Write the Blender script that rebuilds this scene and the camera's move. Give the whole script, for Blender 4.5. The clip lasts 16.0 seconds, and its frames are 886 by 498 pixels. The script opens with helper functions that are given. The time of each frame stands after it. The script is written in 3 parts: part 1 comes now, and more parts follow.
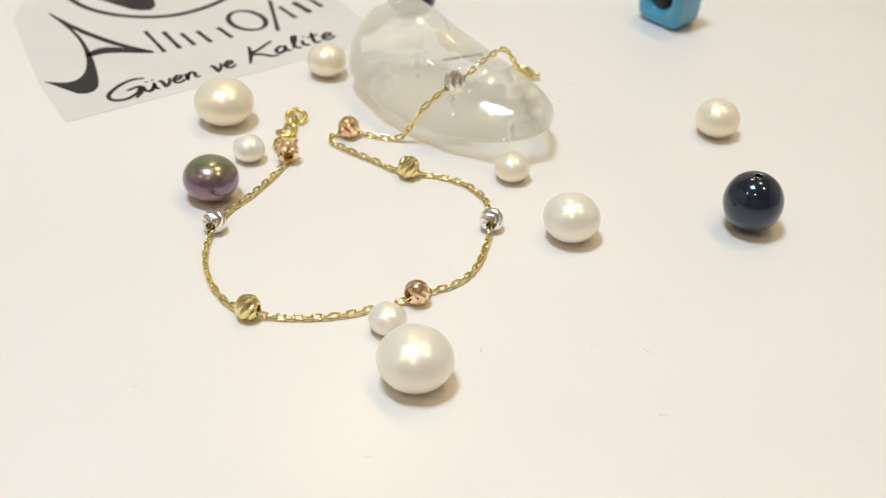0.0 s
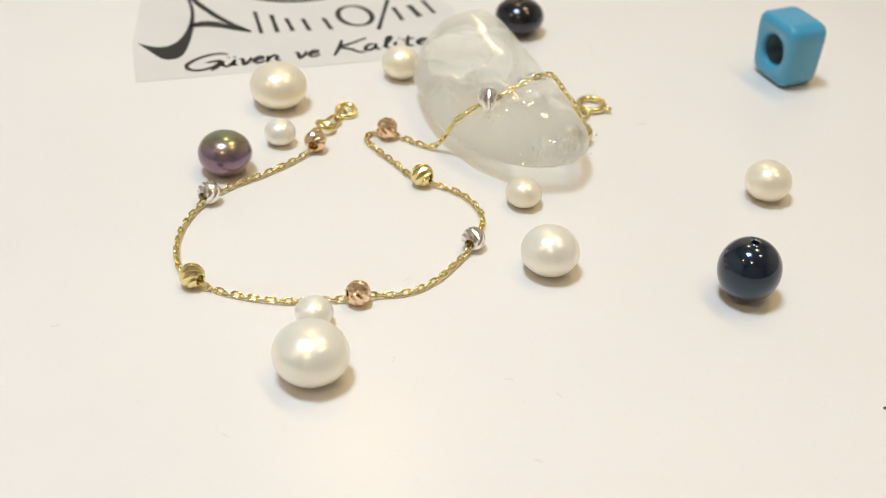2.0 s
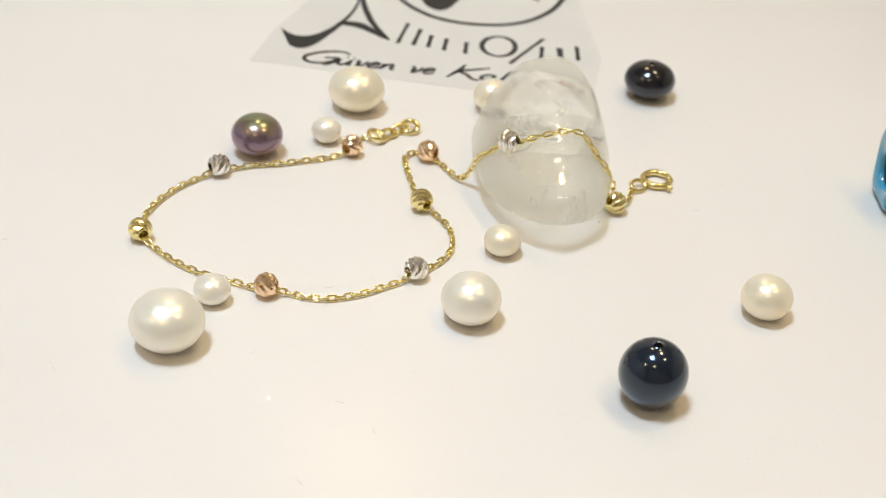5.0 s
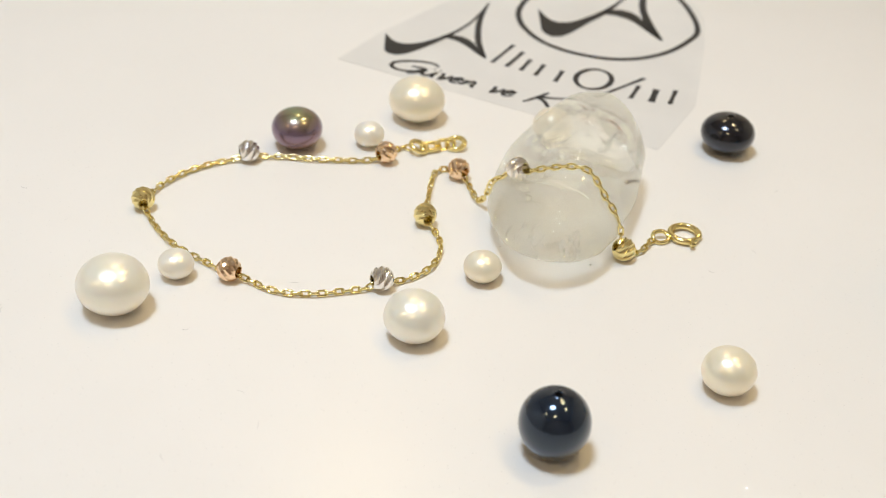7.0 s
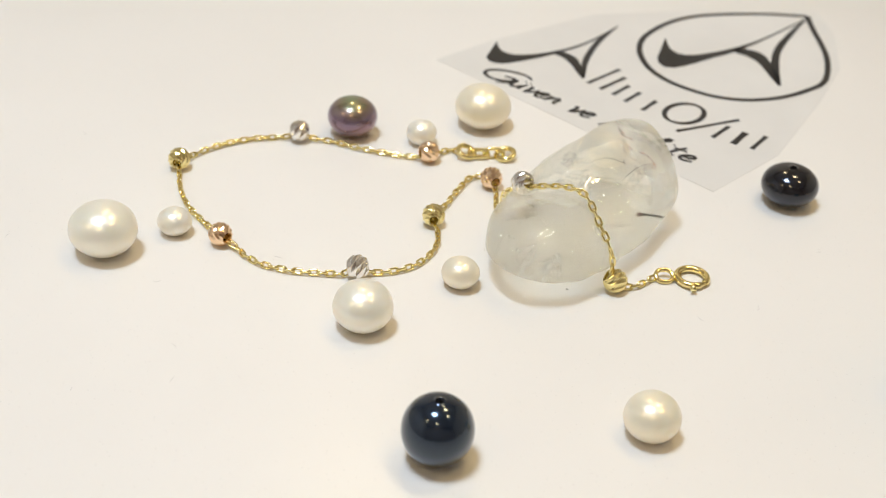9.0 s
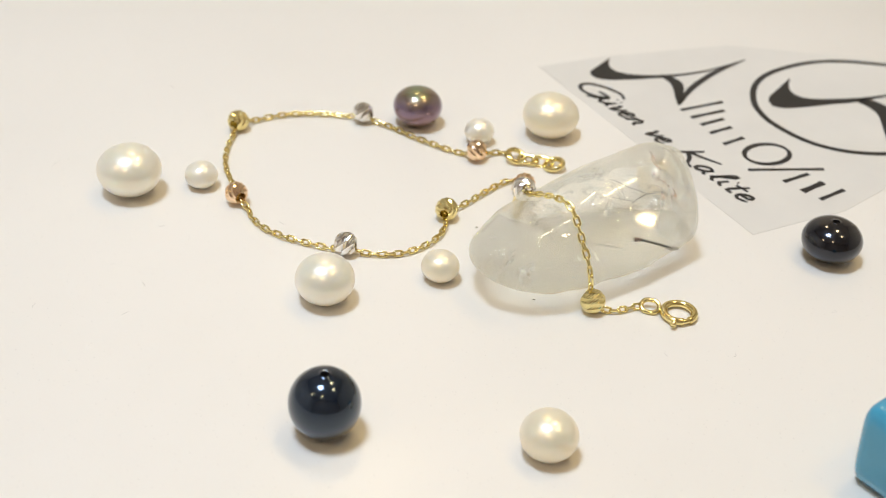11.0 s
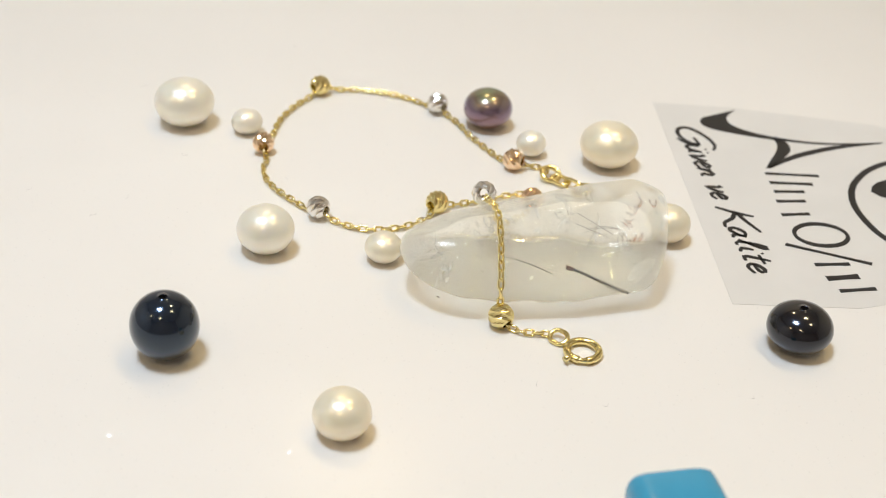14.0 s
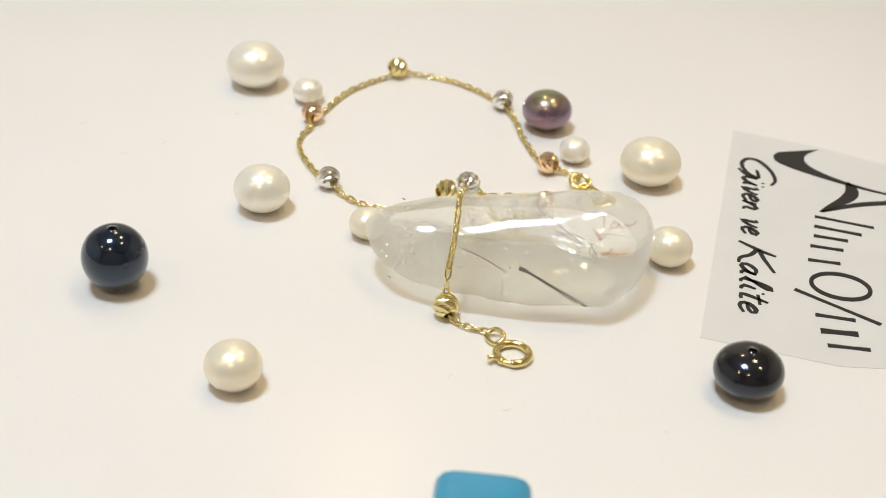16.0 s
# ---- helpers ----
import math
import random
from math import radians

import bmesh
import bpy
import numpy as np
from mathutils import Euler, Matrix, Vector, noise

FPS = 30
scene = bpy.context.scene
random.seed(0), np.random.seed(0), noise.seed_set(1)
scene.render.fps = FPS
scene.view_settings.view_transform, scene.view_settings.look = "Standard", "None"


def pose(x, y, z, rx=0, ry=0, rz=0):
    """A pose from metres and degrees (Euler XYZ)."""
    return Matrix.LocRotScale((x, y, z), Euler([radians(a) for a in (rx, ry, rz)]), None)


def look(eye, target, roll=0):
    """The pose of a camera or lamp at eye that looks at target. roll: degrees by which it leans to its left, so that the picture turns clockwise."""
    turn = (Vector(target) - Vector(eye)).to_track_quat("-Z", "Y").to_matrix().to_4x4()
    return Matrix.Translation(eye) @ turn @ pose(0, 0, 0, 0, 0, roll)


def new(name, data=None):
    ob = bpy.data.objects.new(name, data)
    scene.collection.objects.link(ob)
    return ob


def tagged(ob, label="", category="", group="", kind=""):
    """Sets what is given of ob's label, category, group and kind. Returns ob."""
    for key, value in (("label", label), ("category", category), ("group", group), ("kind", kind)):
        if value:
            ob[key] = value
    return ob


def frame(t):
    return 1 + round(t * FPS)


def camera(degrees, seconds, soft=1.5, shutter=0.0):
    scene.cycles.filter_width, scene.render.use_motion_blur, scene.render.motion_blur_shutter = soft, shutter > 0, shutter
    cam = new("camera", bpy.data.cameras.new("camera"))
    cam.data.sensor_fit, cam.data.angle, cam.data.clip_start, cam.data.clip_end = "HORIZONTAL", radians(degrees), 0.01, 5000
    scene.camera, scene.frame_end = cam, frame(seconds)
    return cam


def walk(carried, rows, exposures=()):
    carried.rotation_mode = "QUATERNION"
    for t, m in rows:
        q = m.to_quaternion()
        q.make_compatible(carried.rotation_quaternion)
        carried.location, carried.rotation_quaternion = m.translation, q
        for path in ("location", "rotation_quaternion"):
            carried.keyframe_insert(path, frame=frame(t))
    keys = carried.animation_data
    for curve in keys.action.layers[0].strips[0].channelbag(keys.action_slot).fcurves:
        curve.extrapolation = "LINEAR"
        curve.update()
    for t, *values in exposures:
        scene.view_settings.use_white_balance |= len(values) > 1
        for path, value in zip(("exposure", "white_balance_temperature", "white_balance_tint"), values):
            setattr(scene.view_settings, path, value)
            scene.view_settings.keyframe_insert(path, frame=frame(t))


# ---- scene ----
# A white turntable with pearls and a bracelet; the plate turns under a nearly still camera.
cam = camera(34.57, 16.0, 0.9)
cam.data.dof.use_dof, cam.data.dof.focus_distance, cam.data.dof.aperture_fstop = True, 0.196, 28.0
walk(cam, [
    (0.0, look((-0.02201, -0.18227, 0.11462), (0.00147, -0.01956, 0.00072), 4.18)),
    (0.5, look((-0.02192, -0.18151, 0.11481), (0.00132, -0.01903, 0.00053), 4.25)),
    (1.0, look((-0.02248, -0.18052, 0.11426), (0.00018, -0.01810, -0.00023), 4.28)),
    (1.5, look((-0.02239, -0.18073, 0.11447), (-0.00009, -0.01805, 0.00028), 4.29)),
    (2.0, look((-0.02220, -0.18103, 0.11531), (-0.00004, -0.01806, 0.00152), 4.36)),
    (2.5, look((-0.02284, -0.18018, 0.11539), (-0.00097, -0.01708, 0.00173), 4.46)),
    (3.0, look((-0.02265, -0.18022, 0.11543), (-0.00073, -0.01706, 0.00184), 4.62)),
    (3.5, look((-0.02277, -0.18043, 0.11598), (-0.00075, -0.01699, 0.00282), 4.62)),
    (4.0, look((-0.02232, -0.18042, 0.11682), (-0.00006, -0.01668, 0.00415), 4.64)),
    (6.5, look((-0.02168, -0.17511, 0.11651), (0.00127, -0.01139, 0.00396), 4.71)),
    (7.0, look((-0.02200, -0.17532, 0.11661), (0.00101, -0.01131, 0.00450), 4.44)),
    (7.5, look((-0.02212, -0.17482, 0.11658), (0.00062, -0.01089, 0.00429), 4.29)),
    (8.0, look((-0.02264, -0.17498, 0.11690), (-0.00013, -0.01097, 0.00467), 4.01)),
    (8.5, look((-0.02263, -0.17563, 0.11757), (-0.00037, -0.01147, 0.00552), 3.90)),
    (9.0, look((-0.02239, -0.17614, 0.11701), (0.00023, -0.01200, 0.00501), 4.00)),
    (11.5, look((-0.02297, -0.17788, 0.11568), (-0.00146, -0.01332, 0.00407), 3.61)),
    (12.0, look((-0.02305, -0.17819, 0.11448), (-0.00119, -0.01358, 0.00302), 3.85)),
    (12.5, look((-0.02309, -0.17915, 0.11422), (-0.00052, -0.01435, 0.00319), 4.07)),
    (13.0, look((-0.02316, -0.17981, 0.11416), (0.00088, -0.01495, 0.00351), 4.20)),
    (13.5, look((-0.02351, -0.18034, 0.11402), (0.00086, -0.01515, 0.00394), 4.08)),
    (14.0, look((-0.02359, -0.18091, 0.11365), (0.00053, -0.01535, 0.00407), 3.98)),
    (14.5, look((-0.02451, -0.18096, 0.11358), (-0.00115, -0.01492, 0.00456), 3.69)),
    (15.0, look((-0.02450, -0.18148, 0.11321), (-0.00143, -0.01531, 0.00432), 3.52)),
    (15.5, look((-0.02486, -0.18105, 0.11201), (-0.00170, -0.01502, 0.00293), 3.49)),
    (16.0, look((-0.02449, -0.18136, 0.11076), (-0.00053, -0.01541, 0.00173), 3.58)),
])

# ---- world and light ----
EXPOSURE = 0.0
scene.view_settings.exposure = EXPOSURE
world = bpy.data.worlds.new("world")
scene.world = world
world.use_nodes = True
world.node_tree.nodes["Background"].inputs["Color"].default_value = (0.9, 0.92, 1.0, 1)
world.node_tree.nodes["Background"].inputs["Strength"].default_value = 0.05


def area(name, eye, size, watts, colour, shape):
    data = bpy.data.lights.new(name, "AREA")
    data.shape, data.size, data.energy, data.color = shape, size, watts, colour
    ob = new(name, data)
    ob.matrix_world = look(eye, (eye[0], eye[1], 0))
    return ob


# the ceiling lights: place, size, watts, colour; the last downlight is an added fill
PANEL = ((-0.46, -0.02, 2.285), 0.45, 32.5, (0.765, 0.925, 1.125))
WARM = (1.0, 0.76, 0.40)
DOWNLIGHTS = [
    ((0.72, 0.70, 2.28), 0.22, 9.6, WARM),
    ((1.00, -0.25, 2.28), 0.22, 5.6, WARM),
    ((-0.45, -1.45, 2.28), 0.22, 5.6, WARM),
    ((-1.75, -0.80, 2.28), 0.22, 4.0, WARM),
    # no lamp known here: added so the plate's near side glows
    ((0.05, 1.65, 2.28), 0.22, 5.2, WARM),
]
area("panel_lamp", *PANEL, "SQUARE")
for place, size, watts, colour in DOWNLIGHTS:
    area("downlight_lamp", place, size, watts, colour, "DISK")


# ---- materials ----
def material(name):
    m = bpy.data.materials.new(name)
    m.use_nodes = True
    tree = m.node_tree
    return m, tree, tree.nodes["Principled BSDF"]


def link(tree, a, out, b, into):
    tree.links.new(a.outputs[out], b.inputs[into])


def noise_node(tree, scale, detail=4.0, rough=0.5):
    co = tree.nodes.new("ShaderNodeTexCoord")
    n = tree.nodes.new("ShaderNodeTexNoise")
    n.inputs["Scale"].default_value, n.inputs["Detail"].default_value, n.inputs["Roughness"].default_value = scale, detail, rough
    link(tree, co, "Object", n, "Vector")
    return n


def ramp(tree, src, out, stops):
    r = tree.nodes.new("ShaderNodeValToRGB")
    while len(r.color_ramp.elements) < len(stops):
        r.color_ramp.elements.new(0.5)
    for e, (pos, col) in zip(r.color_ramp.elements, stops):
        e.position, e.color = pos, (*col, 1)
    link(tree, src, out, r, "Fac")
    return r


def add_bump(tree, bsdf, src, out, strength, distance):
    b = tree.nodes.new("ShaderNodeBump")
    b.inputs["Strength"].default_value, b.inputs["Distance"].default_value = strength, distance
    link(tree, src, out, b, "Height")
    link(tree, b, "Normal", bsdf, "Normal")


def plain(name, colour, rough, metal=0.0, spread=0.06, scale=300.0, bump=0.0, coat=0.0):
    m, tree, bsdf = material(name)
    n = noise_node(tree, scale)
    lo = tuple(c * (1 - spread) for c in colour)
    hi = tuple(min(1, c * (1 + spread)) for c in colour)
    link(tree, ramp(tree, n, "Fac", [(0.3, lo), (0.7, hi)]), "Color", bsdf, "Base Color")
    bsdf.inputs["Roughness"].default_value, bsdf.inputs["Metallic"].default_value = rough, metal
    bsdf.inputs["Coat Weight"].default_value, bsdf.inputs["Coat Roughness"].default_value = coat, 0.05
    if bump:
        add_bump(tree, bsdf, noise_node(tree, scale * 3), "Fac", 0.3, bump)
    return m


def plate_material():
    """White lacquer with sparse mirror flakes in it."""
    m, tree, bsdf = material("white_plate")
    n = noise_node(tree, 14.0, 3.0)
    base = ramp(tree, n, "Fac", [(0.3, (0.81, 0.775, 0.725)), (0.7, (0.85, 0.815, 0.765))])
    link(tree, base, "Color", bsdf, "Base Color")
    bsdf.inputs["Roughness"].default_value = 0.5
    bsdf.inputs["Coat Weight"].default_value, bsdf.inputs["Coat Roughness"].default_value = 0.5, 0.26
    add_bump(tree, bsdf, noise_node(tree, 2500.0, 2.0), "Fac", 0.12, 0.00004)
    co, cells = tree.nodes.new("ShaderNodeTexCoord"), tree.nodes.new("ShaderNodeTexVoronoi")
    cells.inputs["Scale"].default_value = 1100.0
    link(tree, co, "Object", cells, "Vector")
    spot = ramp(tree, cells, "Distance", [(0.07, (0.11, 0.11, 0.11)), (0.11, (0, 0, 0))])
    lean = tree.nodes.new("ShaderNodeVectorMath")
    lean.operation = "MULTIPLY_ADD"
    lean.inputs[1].default_value, lean.inputs[2].default_value = (1.1, 1.1, 0.0), (-0.55, -0.55, 1.0)
    link(tree, cells, "Color", lean, 0)
    unit = tree.nodes.new("ShaderNodeVectorMath")
    unit.operation = "NORMALIZE"
    link(tree, lean, 0, unit, 0)
    flake, mix = tree.nodes.new("ShaderNodeBsdfGlossy"), tree.nodes.new("ShaderNodeMixShader")
    flake.inputs["Roughness"].default_value = 0.06
    link(tree, unit, 0, flake, "Normal")
    link(tree, spot, "Color", mix, "Fac")
    tree.links.new(bsdf.outputs["BSDF"], mix.inputs[1])
    tree.links.new(flake.outputs["BSDF"], mix.inputs[2])
    tree.links.new(mix.outputs["Shader"], tree.nodes["Material Output"].inputs["Surface"])
    return m


def nacre_material(name, body, tint):
    """White nacre: a pale body that light soaks into, a broad pink lustre and a thin glossy skin."""
    m, tree, bsdf = material(name)
    n = noise_node(tree, 160.0, 3.0)
    link(tree, ramp(tree, n, "Fac", [(0.35, tuple(c * 0.97 for c in body)), (0.65, body)]), "Color", bsdf, "Base Color")
    gloss = ramp(tree, noise_node(tree, 240.0, 2.0), "Fac", [(0.3, (0.30, 0.30, 0.30)), (0.7, (0.32, 0.32, 0.32))])
    link(tree, gloss, "Color", bsdf, "Roughness")
    bsdf.inputs["Metallic"].default_value = 0.34
    bsdf.inputs["Specular Tint"].default_value, bsdf.inputs["IOR"].default_value = (*tint, 1), 1.75
    bsdf.inputs["Subsurface Weight"].default_value, bsdf.inputs["Subsurface Scale"].default_value = 0.75, 0.0045
    bsdf.inputs["Subsurface Radius"].default_value = (1.0, 0.9, 0.75)
    bsdf.inputs["Coat Weight"].default_value, bsdf.inputs["Coat Roughness"].default_value = 0.18, 0.10
    bsdf.inputs["Coat Tint"].default_value = (1.0, 0.985, 0.975, 1)
    return m


def pearl_material(name, body, tint, rough=0.22, ior=1.7):
    """Dark nacre: a satin sheen under a thin glossy skin."""
    m, tree, bsdf = material(name)
    n = noise_node(tree, 160.0, 3.0)
    link(tree, ramp(tree, n, "Fac", [(0.35, tuple(c * 0.85 for c in body)), (0.65, body)]), "Color", bsdf, "Base Color")
    gloss = ramp(tree, noise_node(tree, 240.0, 2.0), "Fac", [(0.3, (rough * 0.95,) * 3), (0.7, (rough * 1.06,) * 3)])
    link(tree, gloss, "Color", bsdf, "Roughness")
    bsdf.inputs["Specular Tint"].default_value, bsdf.inputs["IOR"].default_value = (*tint, 1), ior
    bsdf.inputs["Coat Weight"].default_value, bsdf.inputs["Coat Roughness"].default_value = 0.6, 0.06
    add_bump(tree, bsdf, noise_node(tree, 150.0, 1.0), "Fac", 0.05, 0.0004)
    return m


PLATE = plate_material()
WHITE_PEARL = nacre_material("white_pearl", (1.0, 0.93, 0.80), (1.0, 0.93, 0.92))
CREAM_PEARL = nacre_material("cream_pearl", (1.0, 0.88, 0.70), (1.0, 0.93, 0.89))


def baroque_material():
    m, tree, bsdf = material("purple_pearl")
    co = tree.nodes.new("ShaderNodeTexCoord")
    n = tree.nodes.new("ShaderNodeTexNoise")
    n.inputs["Scale"].default_value, n.inputs["Detail"].default_value = 260.0, 2.0
    link(tree, co, "Object", n, "Vector")
    split = tree.nodes.new("ShaderNodeSeparateXYZ")
    link(tree, co, "Object", split, "Vector")
    mix = tree.nodes.new("ShaderNodeMath")
    mix.operation = "MULTIPLY_ADD"
    mix.inputs[1].default_value = 135.0
    link(tree, split, "Z", mix, 0)
    wob = tree.nodes.new("ShaderNodeMath")
    wob.operation = "MULTIPLY_ADD"
    wob.inputs[1].default_value, wob.inputs[2].default_value = 0.5, -0.25
    link(tree, n, "Fac", wob, 0)
    link(tree, wob, 0, mix, 2)
    link(tree, ramp(tree, mix, 0, [(0.08, (0.38, 0.21, 0.17)), (0.34, (0.28, 0.17, 0.21)), (0.56, (0.24, 0.17, 0.25)), (0.74, (0.36, 0.28, 0.19)), (0.88, (0.22, 0.38, 0.20))]), "Color", bsdf, "Base Color")
    bsdf.inputs["Metallic"].default_value, bsdf.inputs["Roughness"].default_value = 0.75, 0.24
    bsdf.inputs["Coat Weight"].default_value, bsdf.inputs["Coat Roughness"].default_value = 0.8, 0.06
    add_bump(tree, bsdf, noise_node(tree, 420.0, 2.0), "Fac", 0.08, 0.0003)
    return m


PURPLE_PEARL = baroque_material()
NAVY_PEARL = pearl_material("navy_pearl", (0.006, 0.011, 0.022), (0.55, 0.74, 1.0), 0.14, 1.65)
BLACK_PEARL = pearl_material("black_pearl", (0.005, 0.005, 0.007), (0.75, 0.8, 1.0), 0.15, 1.55)
GOLD = plain("yellow_gold", (0.91, 0.77, 0.36), 0.13, 1.0, 0.05, 900)
ROSE = plain("rose_gold", (0.98, 0.71, 0.47), 0.13, 1.0, 0.05, 900)
SILVER = plain("white_gold", (0.90, 0.87, 0.82), 0.12, 1.0, 0.05, 900)
DARK = plain("dark_hole", (0.01, 0.009, 0.008), 0.7)
BLUE = plain("blue_resin", (0.055, 0.33, 0.52), 0.16, 0.0, 0.05, 200, coat=0.5)
# the resin's blue darkened, to paint the shade inside the hole
SHADED_BORE = plain("shaded_bore", (0.012, 0.06, 0.09), 0.4, 0.0, 0.1, 300)
INK = plain("black_ink", (0.012, 0.012, 0.014), 0.45, 0.0, 0.1, 600)
FILM = plain("clear_film", (0.70, 0.675, 0.635), 0.4, 0.0, 0.03, 80)
WALL = plain("wall_paint", (0.74, 0.72, 0.68), 0.8, 0.0, 0.04, 3.0)
CEIL = plain("ceiling_paint", (0.80, 0.79, 0.77), 0.85, 0.0, 0.03, 3.0)
# made dark only so that the pearls mirror a dark patch
DARK_WALL = plain("darkened_wall", (0.40, 0.34, 0.30), 0.5, 0.0, 0.15, 5.0)
FLOOR = plain("floor_wood", (0.25, 0.17, 0.11), 0.4, 0.0, 0.2, 6.0)
FIBRE = plain("grey_fibre", (0.45, 0.42, 0.39), 0.8)
TABLE = plain("table_lacquer", (0.78, 0.77, 0.75), 0.35, 0.0, 0.02, 9.0)


def glow(name, colour, strength):
    m, tree, bsdf = material(name)
    bsdf.inputs["Base Color"].default_value = (*colour, 1)
    bsdf.inputs["Emission Color"].default_value, bsdf.inputs["Emission Strength"].default_value = (*colour, 1), strength
    return m


def crystal_material():
    """Clear quartz with a faint milky haze; part of the light goes straight through."""
    m, tree, bsdf = material("rock_crystal")
    n = noise_node(tree, 110.0, 5.0, 0.6)
    link(tree, ramp(tree, n, "Fac", [(0.35, (0.98, 0.985, 0.925)), (0.65, (1.0, 1.0, 0.955))]), "Color", bsdf, "Base Color")
    haze = ramp(tree, n, "Fac", [(0.40, (0.90, 0.90, 0.90)), (0.70, (0.62, 0.62, 0.62))])
    link(tree, haze, "Color", bsdf, "Transmission Weight")
    bsdf.inputs["Roughness"].default_value, bsdf.inputs["IOR"].default_value = 0.008, 1.54
    add_bump(tree, bsdf, noise_node(tree, 260.0, 2.0), "Fac", 0.04, 0.0004)
    clear, mix = tree.nodes.new("ShaderNodeBsdfTransparent"), tree.nodes.new("ShaderNodeMixShader")
    clear.inputs["Color"].default_value = (0.995, 0.99, 0.955, 1)
    mix.inputs["Fac"].default_value = 0.46
    tree.links.new(bsdf.outputs["BSDF"], mix.inputs[1])
    tree.links.new(clear.outputs["BSDF"], mix.inputs[2])
    tree.links.new(mix.outputs["Shader"], tree.nodes["Material Output"].inputs["Surface"])
    return m


def stain_material(name, colour, alpha):
    m, tree, bsdf = material(name)
    n = noise_node(tree, 900.0, 4.0)
    bsdf.inputs["Base Color"].default_value, bsdf.inputs["Roughness"].default_value = (*colour, 1), 0.4
    link(tree, ramp(tree, n, "Fac", [(0.42, (0, 0, 0)), (0.62, (alpha, alpha, alpha))]), "Color", bsdf, "Alpha")
    return m


RUST = stain_material("rust_stain", (0.60, 0.22, 0.10), 0.6)
VEIL = stain_material("white_veil", (0.95, 0.95, 0.92), 0.5)
GLINT = plain("glassy_fracture", (0.97, 0.96, 0.93), 0.08, 1.0, 0.02, 900)
NEEDLE = plain("dark_mineral", (0.05, 0.045, 0.04), 0.3, 0.0, 0.3, 1500)
NEEDLE_TIP = plain("brown_mineral", (0.13, 0.045, 0.02), 0.4)
CRYSTAL = crystal_material()


# ---- mesh helpers ----
def mesh_from(name, bm, mat, smooth=True):
    me = bpy.data.meshes.new(name)
    bm.normal_update()
    bm.to_mesh(me)
    bm.free()
    if smooth:
        for p in me.polygons:
            p.use_smooth = True
    for m in (mat if isinstance(mat, (list, tuple)) else [mat]):
        me.materials.append(m)
    return me


def part(name, bm, mat, parent, label="", smooth=True, m=None):
    ob = new(name, mesh_from(name, bm, mat, smooth))
    ob.parent = parent
    if m is not None:
        ob.matrix_basis = m
    return tagged(ob, label)


SPUN = []                       # things that ride on the turntable
AXIS = (30.449, 13.562)         # the spindle, in the plate's millimetres


def at(x, y, z=0.0):
    """A place on the plate, from millimetres."""
    return Vector(((x - AXIS[0]) / 1000, (y - AXIS[1]) / 1000, z / 1000))


def thing(name, place, label, category, group="", data=None, turn=0.0):
    ob = new(name, data)
    ob.matrix_basis = Matrix.Translation(place) @ pose(0, 0, 0, 0, 0, turn)
    SPUN.append(ob)
    return tagged(ob, label, category, group)


def box_bm(sx, sy, sz, bevel=0.0, segs=3):
    bm = bmesh.new()
    bmesh.ops.create_cube(bm, size=1.0)
    bmesh.ops.scale(bm, vec=(sx, sy, sz), verts=bm.verts)
    if bevel:
        bmesh.ops.bevel(bm, geom=bm.edges[:], offset=bevel, segments=segs, profile=0.5, affect="EDGES")
    return bm


def lathe(profile, steps=48):
    """A surface of revolution about z from (radius, height) pairs; radius 0 closes an end."""
    bm = bmesh.new()
    rings = []
    for r, z in profile:
        if r <= 1e-9:
            rings.append([bm.verts.new((0, 0, z))])
        else:
            rings.append([bm.verts.new((r * math.cos(a), r * math.sin(a), z)) for a in (2 * math.pi * i / steps for i in range(steps))])
    for a, b in zip(rings, rings[1:]):
        for i in range(steps):
            j = (i + 1) % steps
            if len(a) == 1:
                bm.faces.new((a[0], b[j], b[i]))
            elif len(b) == 1:
                bm.faces.new((a[i], a[j], b[0]))
            else:
                bm.faces.new((a[i], a[j], b[j], b[i]))
    bmesh.ops.recalc_face_normals(bm, faces=bm.faces[:])
    return bm


def tube(points, radius, sides=8, closed=False, taper=None):
    """A round wire through the points."""
    bm = bmesh.new()
    n = len(points)
    rings = []
    side = None
    for i, p in enumerate(points):
        a = points[(i - 1) % n] if closed or i else p
        b = points[(i + 1) % n] if closed or i < n - 1 else p
        t = (b - a).normalized()
        if side is None:
            side = t.orthogonal().normalized()
        side = (side - t * side.dot(t)).normalized()
        up = t.cross(side)
        r = radius * (taper(i / max(1, n - 1)) if taper else 1)
        rings.append([bm.verts.new(p + r * (side * math.cos(u) + up * math.sin(u))) for u in (2 * math.pi * k / sides for k in range(sides))])
    for i in range(n if closed else n - 1):
        a, b = rings[i], rings[(i + 1) % n]
        shift = 0
        if closed and i == n - 1:
            shift = min(range(sides), key=lambda s: (a[0].co - b[s].co).length)
        for k in range(sides):
            bm.faces.new((a[k], a[(k + 1) % sides], b[(k + 1 + shift) % sides], b[(k + shift) % sides]))
    if not closed:
        bm.faces.new(rings[0][::-1])
        bm.faces.new(rings[-1])
    bmesh.ops.recalc_face_normals(bm, faces=bm.faces[:])
    return bm


